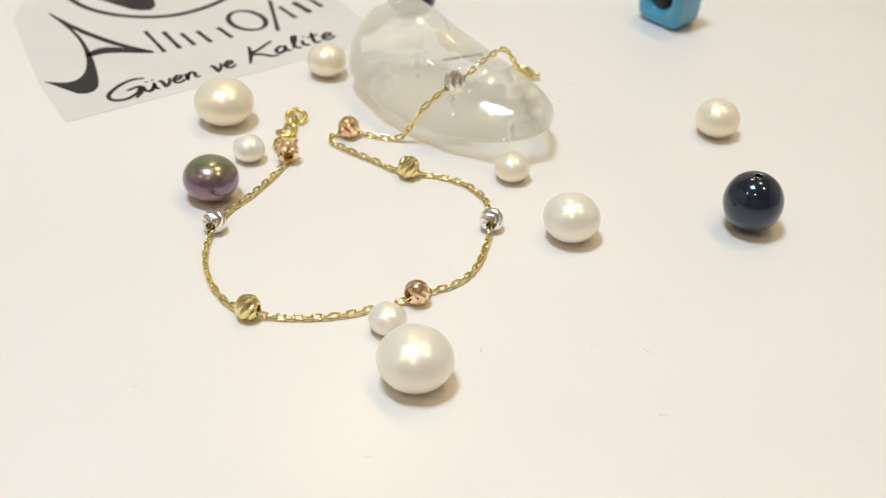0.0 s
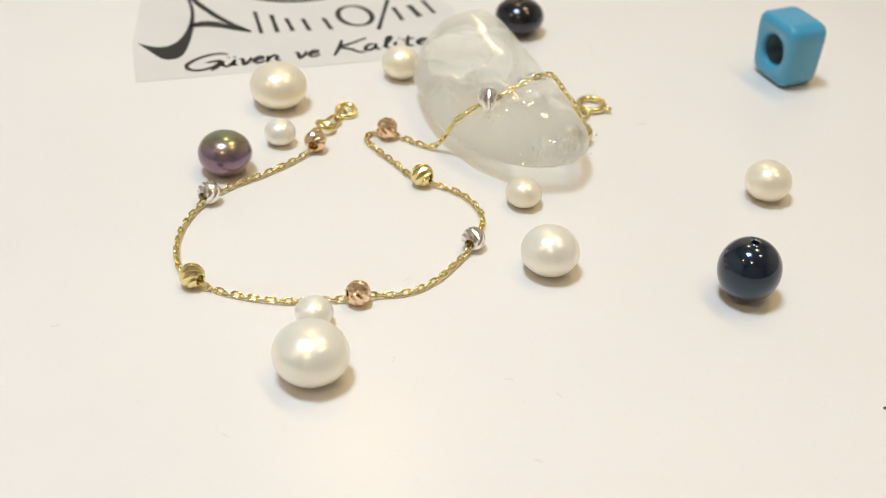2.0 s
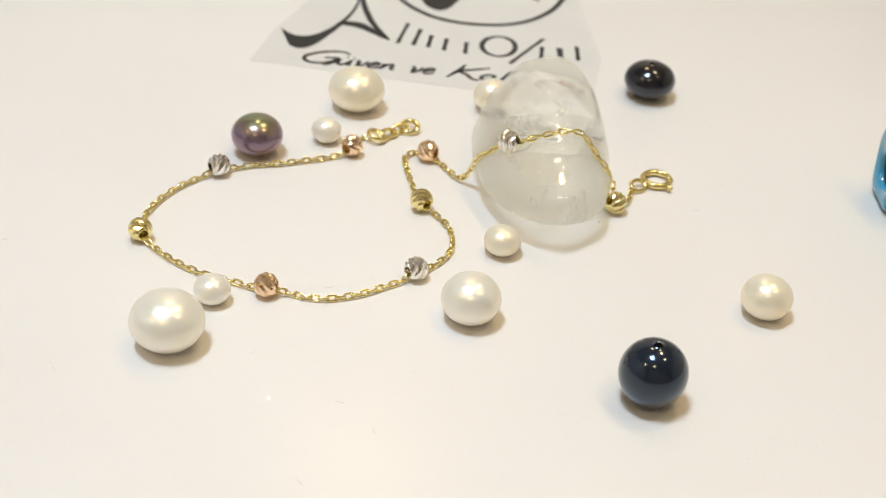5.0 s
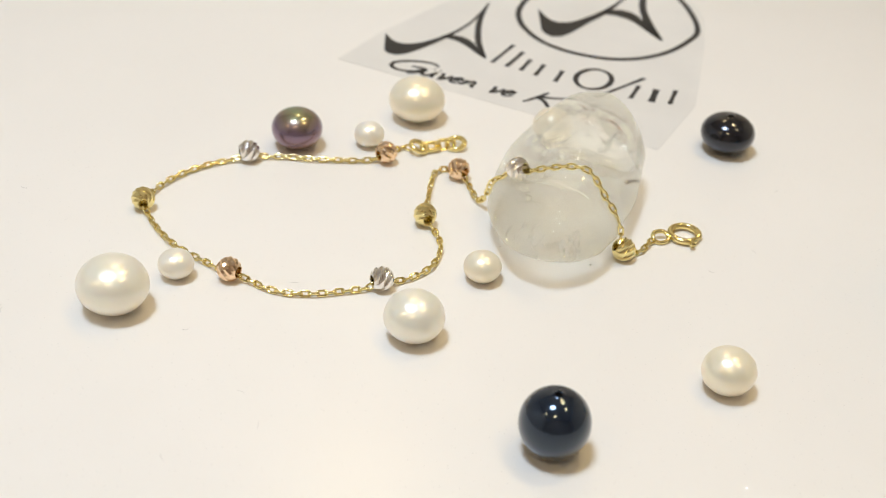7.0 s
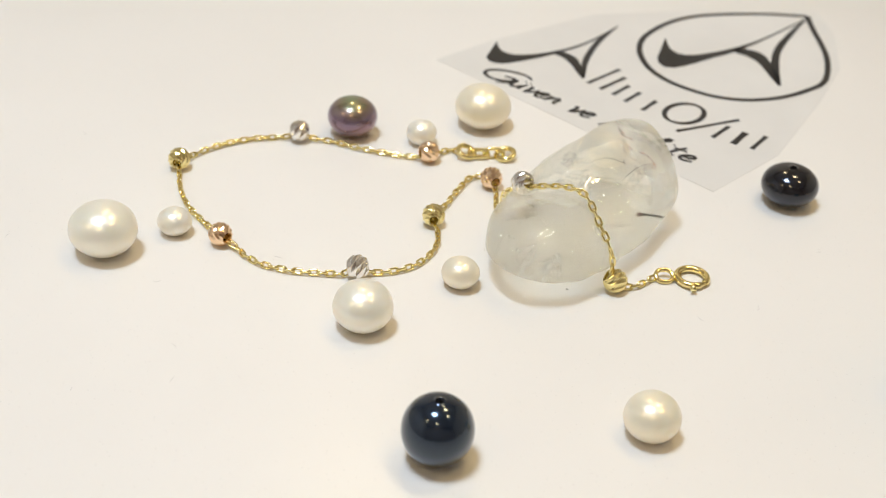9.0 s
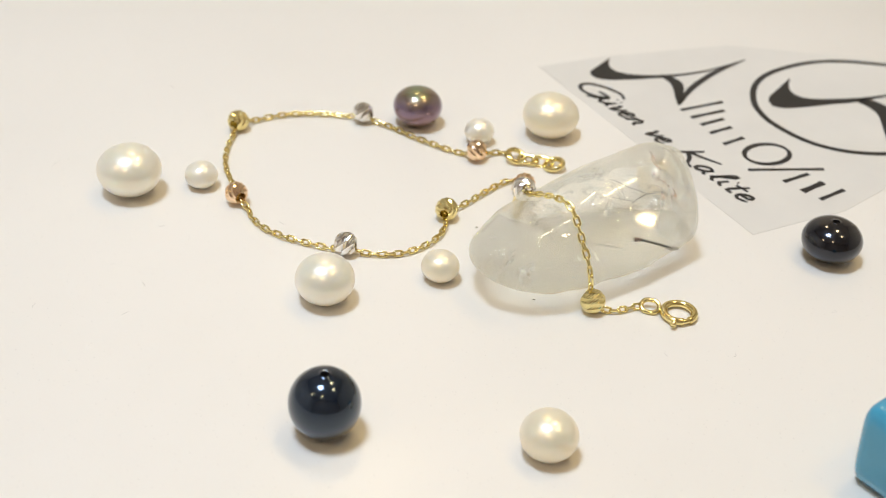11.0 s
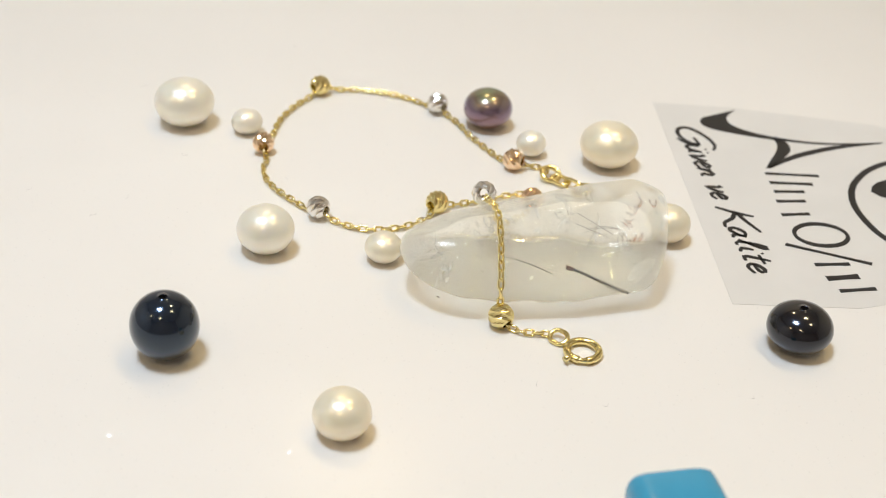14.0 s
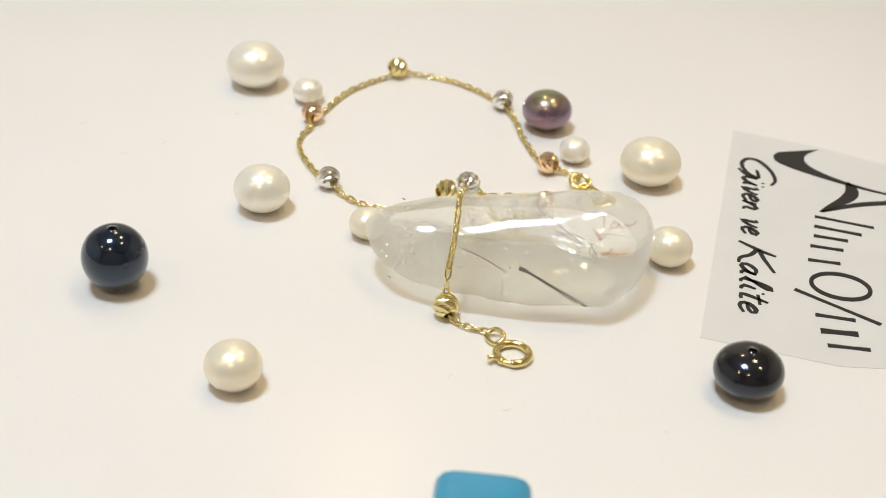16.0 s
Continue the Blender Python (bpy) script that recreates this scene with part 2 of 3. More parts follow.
def spline(points, step):
    """Even steps along a smooth curve through the points."""
    pts = [Vector(p) for p in points]
    fine = []
    for i in range(len(pts) - 1):
        p0, p1, p2, p3 = pts[max(0, i - 1)], pts[i], pts[i + 1], pts[min(len(pts) - 1, i + 2)]
        for k in range(40):
            u = k / 40
            fine.append(0.5 * (2 * p1 + (p2 - p0) * u + (2 * p0 - 5 * p1 + 4 * p2 - p3) * u * u + (3 * p1 - p0 - 3 * p2 + p3) * u ** 3))
    fine.append(pts[-1])
    total = sum((b - a).length for a, b in zip(fine, fine[1:]))
    count = max(1, round(total / step))
    gap, out, walked, want = total / count, [fine[0]], 0.0, total / count
    for a, b in zip(fine, fine[1:]):
        d = (b - a).length
        while walked + d >= want - 1e-9 and len(out) <= count:
            out.append(a.lerp(b, (want - walked) / max(d, 1e-12)))
            want += gap
        walked += d
    return out


# ---- the room ----
def slab(name, lo, hi, mat, label, category):
    bm = bmesh.new()
    bmesh.ops.create_cube(bm, size=1.0)
    for v in bm.verts:
        v.co = Vector([lo[i] if v.co[i] < 0 else hi[i] for i in range(3)])
    return tagged(new(name, mesh_from(name, bm, mat, False)), label, category, kind="structure")


FLOOR_Z = -0.78
slab("floor", (-2.2, -2.2, FLOOR_Z - 0.1), (2.2, 2.2, FLOOR_Z), FLOOR, "brown wooden shop floor under the table", "floor")
slab("ceiling", (-2.2, -2.2, 2.3), (2.2, 2.2, 2.4), CEIL, "white painted ceiling with round downlights", "ceiling")
slab("wall_north", (-2.2, 2.2, FLOOR_Z), (2.2, 2.3, 2.3), WALL, "plain off-white painted shop wall", "wall")
# unseen stand-in for the dark camera side that the pearls reflect
slab("wall_south", (-2.2, -2.3, FLOOR_Z), (2.2, -2.2, 2.3), DARK_WALL, "unseen brown wall, darkened for the pearls' reflections", "wall")
slab("wall_east", (2.2, -2.2, FLOOR_Z), (2.3, 2.2, 2.3), WALL, "plain off-white painted shop wall", "wall")
slab("wall_west", (-2.3, -2.2, FLOOR_Z), (-2.2, 2.2, 2.3), WALL, "plain off-white painted shop wall", "wall")


def downlights():
    # the last of these only houses the added plate fill
    for place, size, watts, colour in DOWNLIGHTS:
        r = size / 2
        root = tagged(new("downlight"), "round white ceiling downlight out of view, switched on", "ceiling light", "ceiling downlights")
        root.matrix_basis = Matrix.Translation((place[0], place[1], 2.3))
        part("rim", lathe([(r, 0.0), (r, -0.014), (r + 0.015, -0.014), (r + 0.02, 0.0)], 32), CEIL, root)
        part("diffuser", lathe([(0, -0.006), (r, -0.006)], 32), glow("lamp_glow", colour, 4.0), root, "glowing diffuser")


def ceiling_panel():
    (x, y, z), size, watts, colour = PANEL
    root = tagged(new("ceiling_panel"), "square white ceiling light panel, switched on", "ceiling light")
    root.matrix_basis = Matrix.Translation((x, y, 2.3))
    h = size / 2
    part("diffuser", box_bm(size, size, 0.006), glow("panel_glow", colour, 4.0), root, "glowing diffuser", False, Matrix.Translation((0, 0, -0.004)))
    for dx, dy, sx, sy in ((0, h + 0.01, size + 0.04, 0.02), (0, -h - 0.01, size + 0.04, 0.02), (h + 0.01, 0, 0.02, size), (-h - 0.01, 0, 0.02, size)):
        part("frame_bar", box_bm(sx, sy, 0.012, 0.001), CEIL, root, "", False, Matrix.Translation((dx, dy, -0.006)))


downlights()
ceiling_panel()


def table():
    root = tagged(new("table"), "white lacquered table under the turntable", "table")
    root.matrix_basis = Matrix.Translation((0, 0, FLOOR_Z))
    part("tabletop", box_bm(1.2, 0.8, 0.03, 0.004), TABLE, root, m=Matrix.Translation((0, 0.05, 0.73)))
    for x in (-0.55, 0.55):
        for y in (-0.3, 0.4):
            part("leg", box_bm(0.05, 0.05, 0.715, 0.004), TABLE, root, m=Matrix.Translation((x, y, 0.3575)))


table()


def turntable():
    root = thing("turntable", Vector((0, 0, 0)), "white glossy round turntable plate, slowly turning", "turntable")
    r = 0.26
    part("plate", lathe([(0, -0.008), (r - 0.003, -0.008), (r, -0.006), (r, -0.0015), (r - 0.0015, 0), (0, 0)], 128), PLATE, root)
    part("base", lathe([(0, -0.035), (0.10, -0.035), (0.10, -0.012), (0.05, -0.0082), (0, -0.0082)], 64), TABLE, root)


turntable()


# ---- pearls ----
def pearl_bm(wide, high, flat=0.12, hole=0.0, seed=0, squash=1.0):
    """An uneven, slightly flattened ball that stands on z = 0; hole: radius of a drilled hole on top."""
    a, b = wide / 2000, high / 2000
    prof = []
    n = 30
    for i in range(n + 1):
        u = -math.pi / 2 + math.pi * i / n
        c, s = math.cos(u), math.sin(u)
        z = b * s
        r = a * abs(c) ** (1 - flat)
        prof.append((r, z))
    if hole:
        h = hole / 1000
        prof = [p for p in prof if not (p[1] > 0 and p[0] < h * 1.15)]
        top = prof[-1][1]
        prof[0] = (0, prof[0][1])
        prof += [(h * 1.12, top + 0.00004), (h, top - 0.00010), (h * 0.95, top - 0.0025), (0, top - 0.0025)]
    else:
        prof[0], prof[-1] = (0, prof[0][1]), (0, prof[-1][1])
    bm = lathe(prof, 56)
    low = min(v.co.z for v in bm.verts)
    for v in bm.verts:
        inside = hole and v.co.xy.length < hole * 0.00125 and v.co.z > 0
        k = 1 if inside else 1 + 0.012 * noise.noise(v.co * 260 + Vector((seed * 7.1, seed * 3.3, 0)))
        v.co = Vector((v.co.x * k, v.co.y * k * squash, v.co.z - low))
    return bm


PEARLS = [
    # name, x, y, width, height, material, hole, turn, label
    ("pearl", 25.48, -33.77, 9.75, 7.5, WHITE_PEARL, 0, "large white oval freshwater pearl with soft pink lustre"),
    ("pearl", 22.87, -23.42, 5.05, 3.95, WHITE_PEARL, 0, "tiny white button pearl beside the largest pearl"),
    ("pearl", 50.72, -2.22, 8.25, 6.75, WHITE_PEARL, 0, "medium white round pearl with a silvery lustre"),
    ("pearl", 44.4, 13.55, 5.45, 4.3, CREAM_PEARL, 0, "small cream button pearl beside the clear crystal"),
    ("pearl", 80.14, 27.17, 7.2, 6.0, CREAM_PEARL, 0, "cream nearly round pearl lying apart"),
    ("pearl", 78.0, 0.0, 8.9, 8.95, NAVY_PEARL, 0.5, "dark blue round pearl with a drilled hole"),
    ("pearl", -0.69, 9.02, 8.2, 6.35, PURPLE_PEARL, 0, "purple bronze baroque pearl touching the chain"),
    ("pearl", 0.69, 31.19, 9.4, 7.0, CREAM_PEARL, 0, "large creamy domed pearl near the card"),
    ("pearl", 4.67, 19.37, 4.9, 4.0, WHITE_PEARL, 0, "tiny white pearl near the bracelet's end rings"),
    ("pearl", 17.4, 47.09, 6.6, 5.5, CREAM_PEARL, 0, "cream pearl between card and crystal"),
    ("pearl", 33.81, 71.2, 8.95, 6.3, BLACK_PEARL, 0.5, "black flattened pearl with a drilled hole"),
]


def pearls():
    for i, (name, x, y, wide, high, mat, hole, label) in enumerate(PEARLS):
        ob = thing(name, at(x, y), label, "pearl", "loose pearls", mesh_from("pearl", pearl_bm(wide, high, 0.10, hole, i + 1), mat))
        if hole:
            h, top = hole / 1000, max(v.co.z for v in ob.data.vertices)
            part("drill_hole", lathe([(h * 0.90, top - 0.00022), (h * 0.88, top - 0.0022), (0, top - 0.0022)], 24), DARK, ob, "dark drilled bore")


pearls()


# ---- blue cube bead ----
def cube_bead():
    """A rounded block, a little narrower at its foot, with a round hole along its own x, plugged halfway."""
    hx, hy, hz, r, cut, steps = 0.0041, 0.0053, 0.00585, 0.0027, 0.0015, 48
    root = thing("cube_bead", at(82.0, 69.3), "glossy sky-blue resin cube bead with a round hole", "bead", turn=38.5)
    bm = bmesh.new()

    def block(inset, x):
        ring = []
        for i in range(steps):
            a = 2 * math.pi * (i + 0.5) / steps
            c, d = math.cos(a), math.sin(a)
            k = (abs(c) ** 6 + abs(d) ** 6) ** (-1 / 6)
            y, z = (hy - inset) * k * c, (hz - inset) * k * d
            foot = 1 - 0.05 * (1 - z / hz)
            ring.append(bm.verts.new((x * foot, y * foot, z)))
        return ring

    def circle(rad, x):
        return [bm.verts.new((x, rad * math.cos(2 * math.pi * (i + 0.5) / steps), rad * math.sin(2 * math.pi * (i + 0.5) / steps))) for i in range(steps)]

    edge = [(cut * (1 - math.sin(u)), hx - cut * (1 - math.cos(u))) for u in (math.pi / 2 * k / 6 for k in range(7))]
    mouth = [(r, 0.0), (r, hx - 0.0014), (r + 0.00012, hx - 0.0008), (r + 0.0004, hx - 0.00045)]
    rings = [circle(rad, x) for rad, x in mouth[1:]] + [block(i, x) for i, x in edge] + [block(i, -x) for i, x in reversed(edge)] + [circle(rad, -x) for rad, x in reversed(mouth[1:])]
    for a, b in zip(rings, rings[1:]):
        for i in range(steps):
            j = (i + 1) % steps
            bm.faces.new((a[i], a[j], b[j], b[i]))
    bmesh.ops.recalc_face_normals(bm, faces=bm.faces[:])
    d = hx - 0.0013
    # darkened lining, plugged in the middle to keep light from showing through
    part("bore", lathe([(r + 0.0004, -d), (r - 0.00003, -d), (r - 0.0001, -0.0003), (0.00001, -0.0003), (0.00001, 0.0003), (r - 0.0001, 0.0003), (r - 0.00003, d), (r + 0.0004, d)], steps), SHADED_BORE, root, "round bore, its shade put into a darkened blue", m=pose(0, 0, hz, 0, 90, 0))
    part("body", bm, BLUE, root, m=Matrix.Translation((0, 0, hz)))


cube_bead()


# ---- card ----
def flat_bm(outline, low, high):
    bm = bmesh.new()
    a = [bm.verts.new((x / 1000, y / 1000, low)) for x, y in outline]
    b = [bm.verts.new((x / 1000, y / 1000, high)) for x, y in outline]
    bm.faces.new(b)
    bm.faces.new(a[::-1])
    for i in range(len(a)):
        j = (i + 1) % len(a)
        bm.faces.new((a[i], a[j], b[j], b[i]))
    bmesh.ops.recalc_face_normals(bm, faces=bm.faces[:])
    return bm


def brush(points, widths, closed=False, low=0.00008, high=0.00011):
    """A flat printed stroke of changing width through the points, in millimetres."""
    if closed:
        points, widths = points + points[:1], widths + widths[:1]
    path = spline([(x, y, w) for (x, y), w in zip(points, widths)], 0.6)
    bm = bmesh.new()
    prev = None
    for i, p in enumerate(path):
        t = (path[min(i + 1, len(path) - 1)] - path[max(i - 1, 0)]).xy
        if closed and i in (0, len(path) - 1):
            t = (path[1] - path[-2]).xy
        n = Vector((-t.y, t.x)).normalized() * max(0.05, p.z) / 2
        now = [bm.verts.new(((p.x + s * n.x) / 1000, (p.y + s * n.y) / 1000, z)) for s, z in ((-1, low), (1, low), (1, high), (-1, high))]
        if prev:
            for k in range(4):
                bm.faces.new((prev[k], prev[(k + 1) % 4], now[(k + 1) % 4], now[k]))
        elif not closed:
            bm.faces.new(now)
        prev = now
    if not closed:
        bm.faces.new(prev)
    bmesh.ops.recalc_face_normals(bm, faces=bm.faces[:])
    return bm


def between(upper, lower, low=0.00008, high=0.00011):
    """A flat printed shape between two smooth edges, in millimetres."""
    n = 24
    sides = []
    for edge in (lower, upper):
        path = spline([(x, y, 0) for x, y in edge], 0.05)
        sides.append([path[round(i * (len(path) - 1) / n)] for i in range(n + 1)])
    bm = bmesh.new()
    prev = None
    for a, b in zip(*sides):
        now = [bm.verts.new((p.x / 1000, p.y / 1000, z)) for p, z in ((a, low), (b, low), (b, high), (a, high))]
        if prev:
            for k in range(4):
                bm.faces.new((prev[k], prev[(k + 1) % 4], now[(k + 1) % 4], now[k]))
        else:
            bm.faces.new(now)
        prev = now
    bm.faces.new(prev)
    bmesh.ops.recalc_face_normals(bm, faces=bm.faces[:])
    return bm


# brush-written letters: width, then strokes from the base line, in millimetres
LETTERS = {
    "G": (5.6, [[(6.2, 4.3), (4.4, 5.0), (1.9, 4.2), (0.1, 2.3), (0.5, 0.5), (2.4, -0.3), (4.3, 0.5), (5.1, 2.1)], [(3.0, 2.1), (5.2, 2.3), (5.0, 0.4), (4.0, -0.8)]]),
    "\u00fc": (2.6, [[(0.0, 2.2), (0.1, 0.6), (0.7, 0.0), (1.4, 0.6), (1.8, 2.2)], [(1.8, 2.2), (1.8, 0.4), (2.4, 0.1)], [(0.6, 3.0), (0.75, 3.2)], [(1.6, 3.0), (1.75, 3.2)]]),
    "v": (2.2, [[(-0.1, 2.0), (0.4, 2.2), (0.7, 0.3), (0.9, 0.0), (1.6, 1.2), (1.7, 2.3)]]),
    "e": (2.1, [[(0.1, 1.0), (1.2, 1.3), (1.5, 1.9), (0.9, 2.3), (0.2, 1.5), (0.2, 0.5), (0.9, 0.0), (1.9, 0.6)]]),
    "n": (2.5, [[(0.0, 2.2), (0.2, 1.2), (0.1, 0.0)], [(0.1, 0.0), (0.5, 1.6), (1.2, 2.2), (1.6, 1.6), (1.5, 0.4), (2.3, 0.2)]]),
    "K": (4.0, [[(0.8, 5.0), (0.6, 2.6), (0.0, -0.4)], [(4.1, 4.8), (2.2, 3.4), (0.7, 2.4), (2.0, 1.4), (3.2, -0.1), (4.2, -0.3)]]),
    "a": (2.5, [[(1.5, 2.0), (0.7, 2.2), (0.05, 1.1), (0.5, 0.05), (1.3, 0.8), (1.6, 2.2)], [(1.6, 2.2), (1.5, 0.4), (2.2, 0.1)]]),
    "l": (1.6, [[(0.0, 0.6), (0.9, 3.0), (1.1, 4.2), (0.7, 4.3), (0.4, 2.5), (0.5, 0.3), (1.2, 0.1)]]),
    "i": (1.3, [[(0.1, 2.2), (0.1, 0.5), (0.9, 0.1)], [(0.5, 3.1), (0.65, 3.3)]]),
    "t": (1.7, [[(0.6, 3.9), (0.4, 1.5), (0.5, 0.2), (1.3, 0.2)], [(-0.3, 2.5), (1.4, 2.8)]]),
}


def script(text, width, thick):
    """A slanted brush-written word, fitted to a width in millimetres."""
    total = sum(LETTERS[ch][0] for ch in text)
    k, x0 = width / total, 0.0
    whole = bmesh.new()
    for ch in text:
        wide, strokes = LETTERS[ch]
        for stroke in strokes:
            pts = [(k * (x0 + x) + 0.34 * y, y) for x, y in stroke]
            last = len(pts) - 1
            one = brush(pts, [thick * (0.75 + 0.5 * math.sin(math.pi * i / last)) for i in range(last + 1)])
            me = bpy.data.meshes.new("stroke")
            one.to_mesh(me)
            one.free()
            whole.from_mesh(me)
            bpy.data.meshes.remove(me)
        x0 += wide
    return whole


def card():
    root = thing("card", at(-24.2, 31.0), "translucent white film card with black printed emblem and script", "card", turn=29.7)
    outline = [(0, -0.5), (60.8, -0.3), (61.5, 18), (56.2, 40), (51.8, 54.6), (43, 67.5), (35, 74), (28, 67.5), (20, 57), (6.5, 37.5), (1.2, 13)]
    part("sheet", flat_bm(outline, 0.00001, 0.00006), FILM, root, "cut sheet of matt translucent film", smooth=False)
    # large emblem in its pointed ring
    ring = [(35.0, 70.6), (28.4, 64.4), (21.3, 54.9), (18.6, 47.0), (19.0, 38.2), (21.5, 32.5), (25.7, 28.4), (30.1, 26.2), (35.3, 25.6), (41.9, 27.0), (46.8, 30.4), (50.4, 36.0), (52.2, 42.5), (52.2, 48.5), (47.1, 57.5), (38.2, 66.9), (35.0, 70.6)]
    part("emblem_ring", brush(ring, [1.1] * len(ring)), INK, root, "printed black pointed ring", False)
    large = ([(22.1, 40.0), (25.3, 37.0), (27.8, 36.3), (29.9, 37.8), (31.5, 41.1), (33.4, 46.8), (34.7, 54.7), (35.1, 64.3), (35.3, 69.5)],
             [(26.3, 31.6), (28.6, 29.7), (30.6, 30.6), (31.9, 34.0), (33.1, 39.7), (34.4, 45.3), (35.2, 53.9), (35.5, 64.0), (35.6, 69.3)],
             [(33.6, 47.0), (36.3, 48.6), (39.2, 48.4), (43.2, 45.2), (47.9, 40.2)], [(34.6, 45.1), (37.0, 45.6), (40.0, 44.9), (44.1, 42.1), (47.7, 39.7)],
             [(47.6, 39.9), (42.0, 46.2), (38.8, 52.3), (37.0, 58.9), (35.2, 69.4)], [(47.8, 40.4), (43.2, 47.1), (40.2, 52.6), (37.8, 60.5), (35.6, 69.3)])
    small = ([(2.2, 13.6), (5.1, 11.5), (7.7, 11.8), (10.1, 14.6), (12.1, 19.4), (13.3, 25.3), (13.3, 31.4), (12.8, 36.9)],
             [(5.3, 7.2), (7.0, 6.4), (9.0, 7.5), (10.9, 11.8), (12.8, 18.4), (13.9, 25.1), (13.8, 31.2), (13.1, 36.8)],
             [(11.5, 18.5), (13.7, 20.0), (16.5, 19.8), (19.5, 17.6), (22.4, 14.9)], [(12.6, 18.0), (14.9, 18.0), (17.4, 17.0), (20.1, 15.4), (22.4, 14.2)],
             [(22.2, 14.4), (18.3, 19.1), (15.8, 24.1), (14.0, 29.4), (12.8, 36.9)], [(22.5, 14.8), (19.2, 19.8), (16.8, 24.8), (14.9, 29.9), (13.1, 36.8)])
    for edges in (large, small):
        for word, k in (("blade", 0), ("foot", 2), ("arm", 4)):
            part("emblem_" + word, between(edges[k], edges[k + 1]), INK, root, "printed black curved stroke", False)
    # the name beside the emblem, as plain bars and an oval
    bars = [(24.1, 13.6, 24.6, 22.4, 0.8), (27.0, 13.6, 27.3, 20.6, 0.9), (29.8, 13.6, 29.7, 18.6, 0.9), (32.8, 13.2, 32.6, 18.0, 0.9), (36.8, 13.0, 36.4, 17.6, 0.9),
            (45.2, 11.4, 50.2, 23.2, 0.8), (50.6, 14.4, 50.3, 19.8, 0.9), (54.2, 15.2, 53.5, 20.2, 1.3), (57.3, 16.2, 56.6, 21.8, 0.9)]
    for x0, y0, x1, y1, w in bars:
        part("name_bar", brush([(x0, y0), ((x0 + x1) / 2, (y0 + y1) / 2), (x1, y1)], [w, w * 0.8, w]), INK, root, "plain printed black bar", False)
    part("name_oval", brush([(42.4 + 3.1 * math.cos(a), 17.7 + 4.1 * math.sin(a)) for a in (2 * math.pi * k / 16 for k in range(16))],
                            [0.6 + 0.4 * abs(math.cos(2 * math.pi * k / 16)) for k in range(16)], True), INK, root, "plain printed black oval", False)
    for x, words, wide in ((8.6, "G\u00fcven", 17.0), (27.8, "ve", 4.8), (35.0, "Kalite", 18.2)):
        part("slogan", script(words, wide, 0.62), INK, root, "printed black slanted script", False, pose(x / 1000, (1.9 + 0.055 * (x - 9.4)) / 1000, 0, 0, 0, 3.0))



card()


# ---- crystal ----
CRYSTAL_AT, CRYSTAL_TURN = (36.1, 35.6), 129.9
# along the stone: place, middle, half width, bottom, shoulder, crest (millimetres)
STATIONS = [(-21.8, -0.1, 0.3, 6.6, 7.6, 7.64), (-21.3, 0.0, 1.8, 5.3, 8.3, 8.48), (-20.5, 0.3, 3.4, 3.9, 8.8, 9.16), (-18.4, 0.2, 6.0, 3.0, 9.1, 9.69), (-15.3, 0.2, 7.9, 2.0, 9.6, 10.37),
            (-12.0, 0.6, 9.2, 1.4, 9.9, 10.76), (-8.7, 0.6, 10.1, 0.7, 10.3, 11.25), (-2.5, 0.7, 10.6, 0.0, 11.4, 12.44), (3.4, 0.6, 10.7, 0.0, 12.5, 13.54), (9.2, -0.1, 9.8, 0.2, 13.8, 14.79),
            (11.9, -0.1, 9.2, 0.6, 14.2, 15.15), (14.1, 0.5, 7.5, 1.1, 13.3, 14.07), (15.8, 1.2, 5.4, 1.8, 12.2, 12.79), (17.0, 1.9, 3.2, 3.0, 10.2, 10.56), (17.9, 2.5, 0.4, 5.0, 7.4, 7.45)]


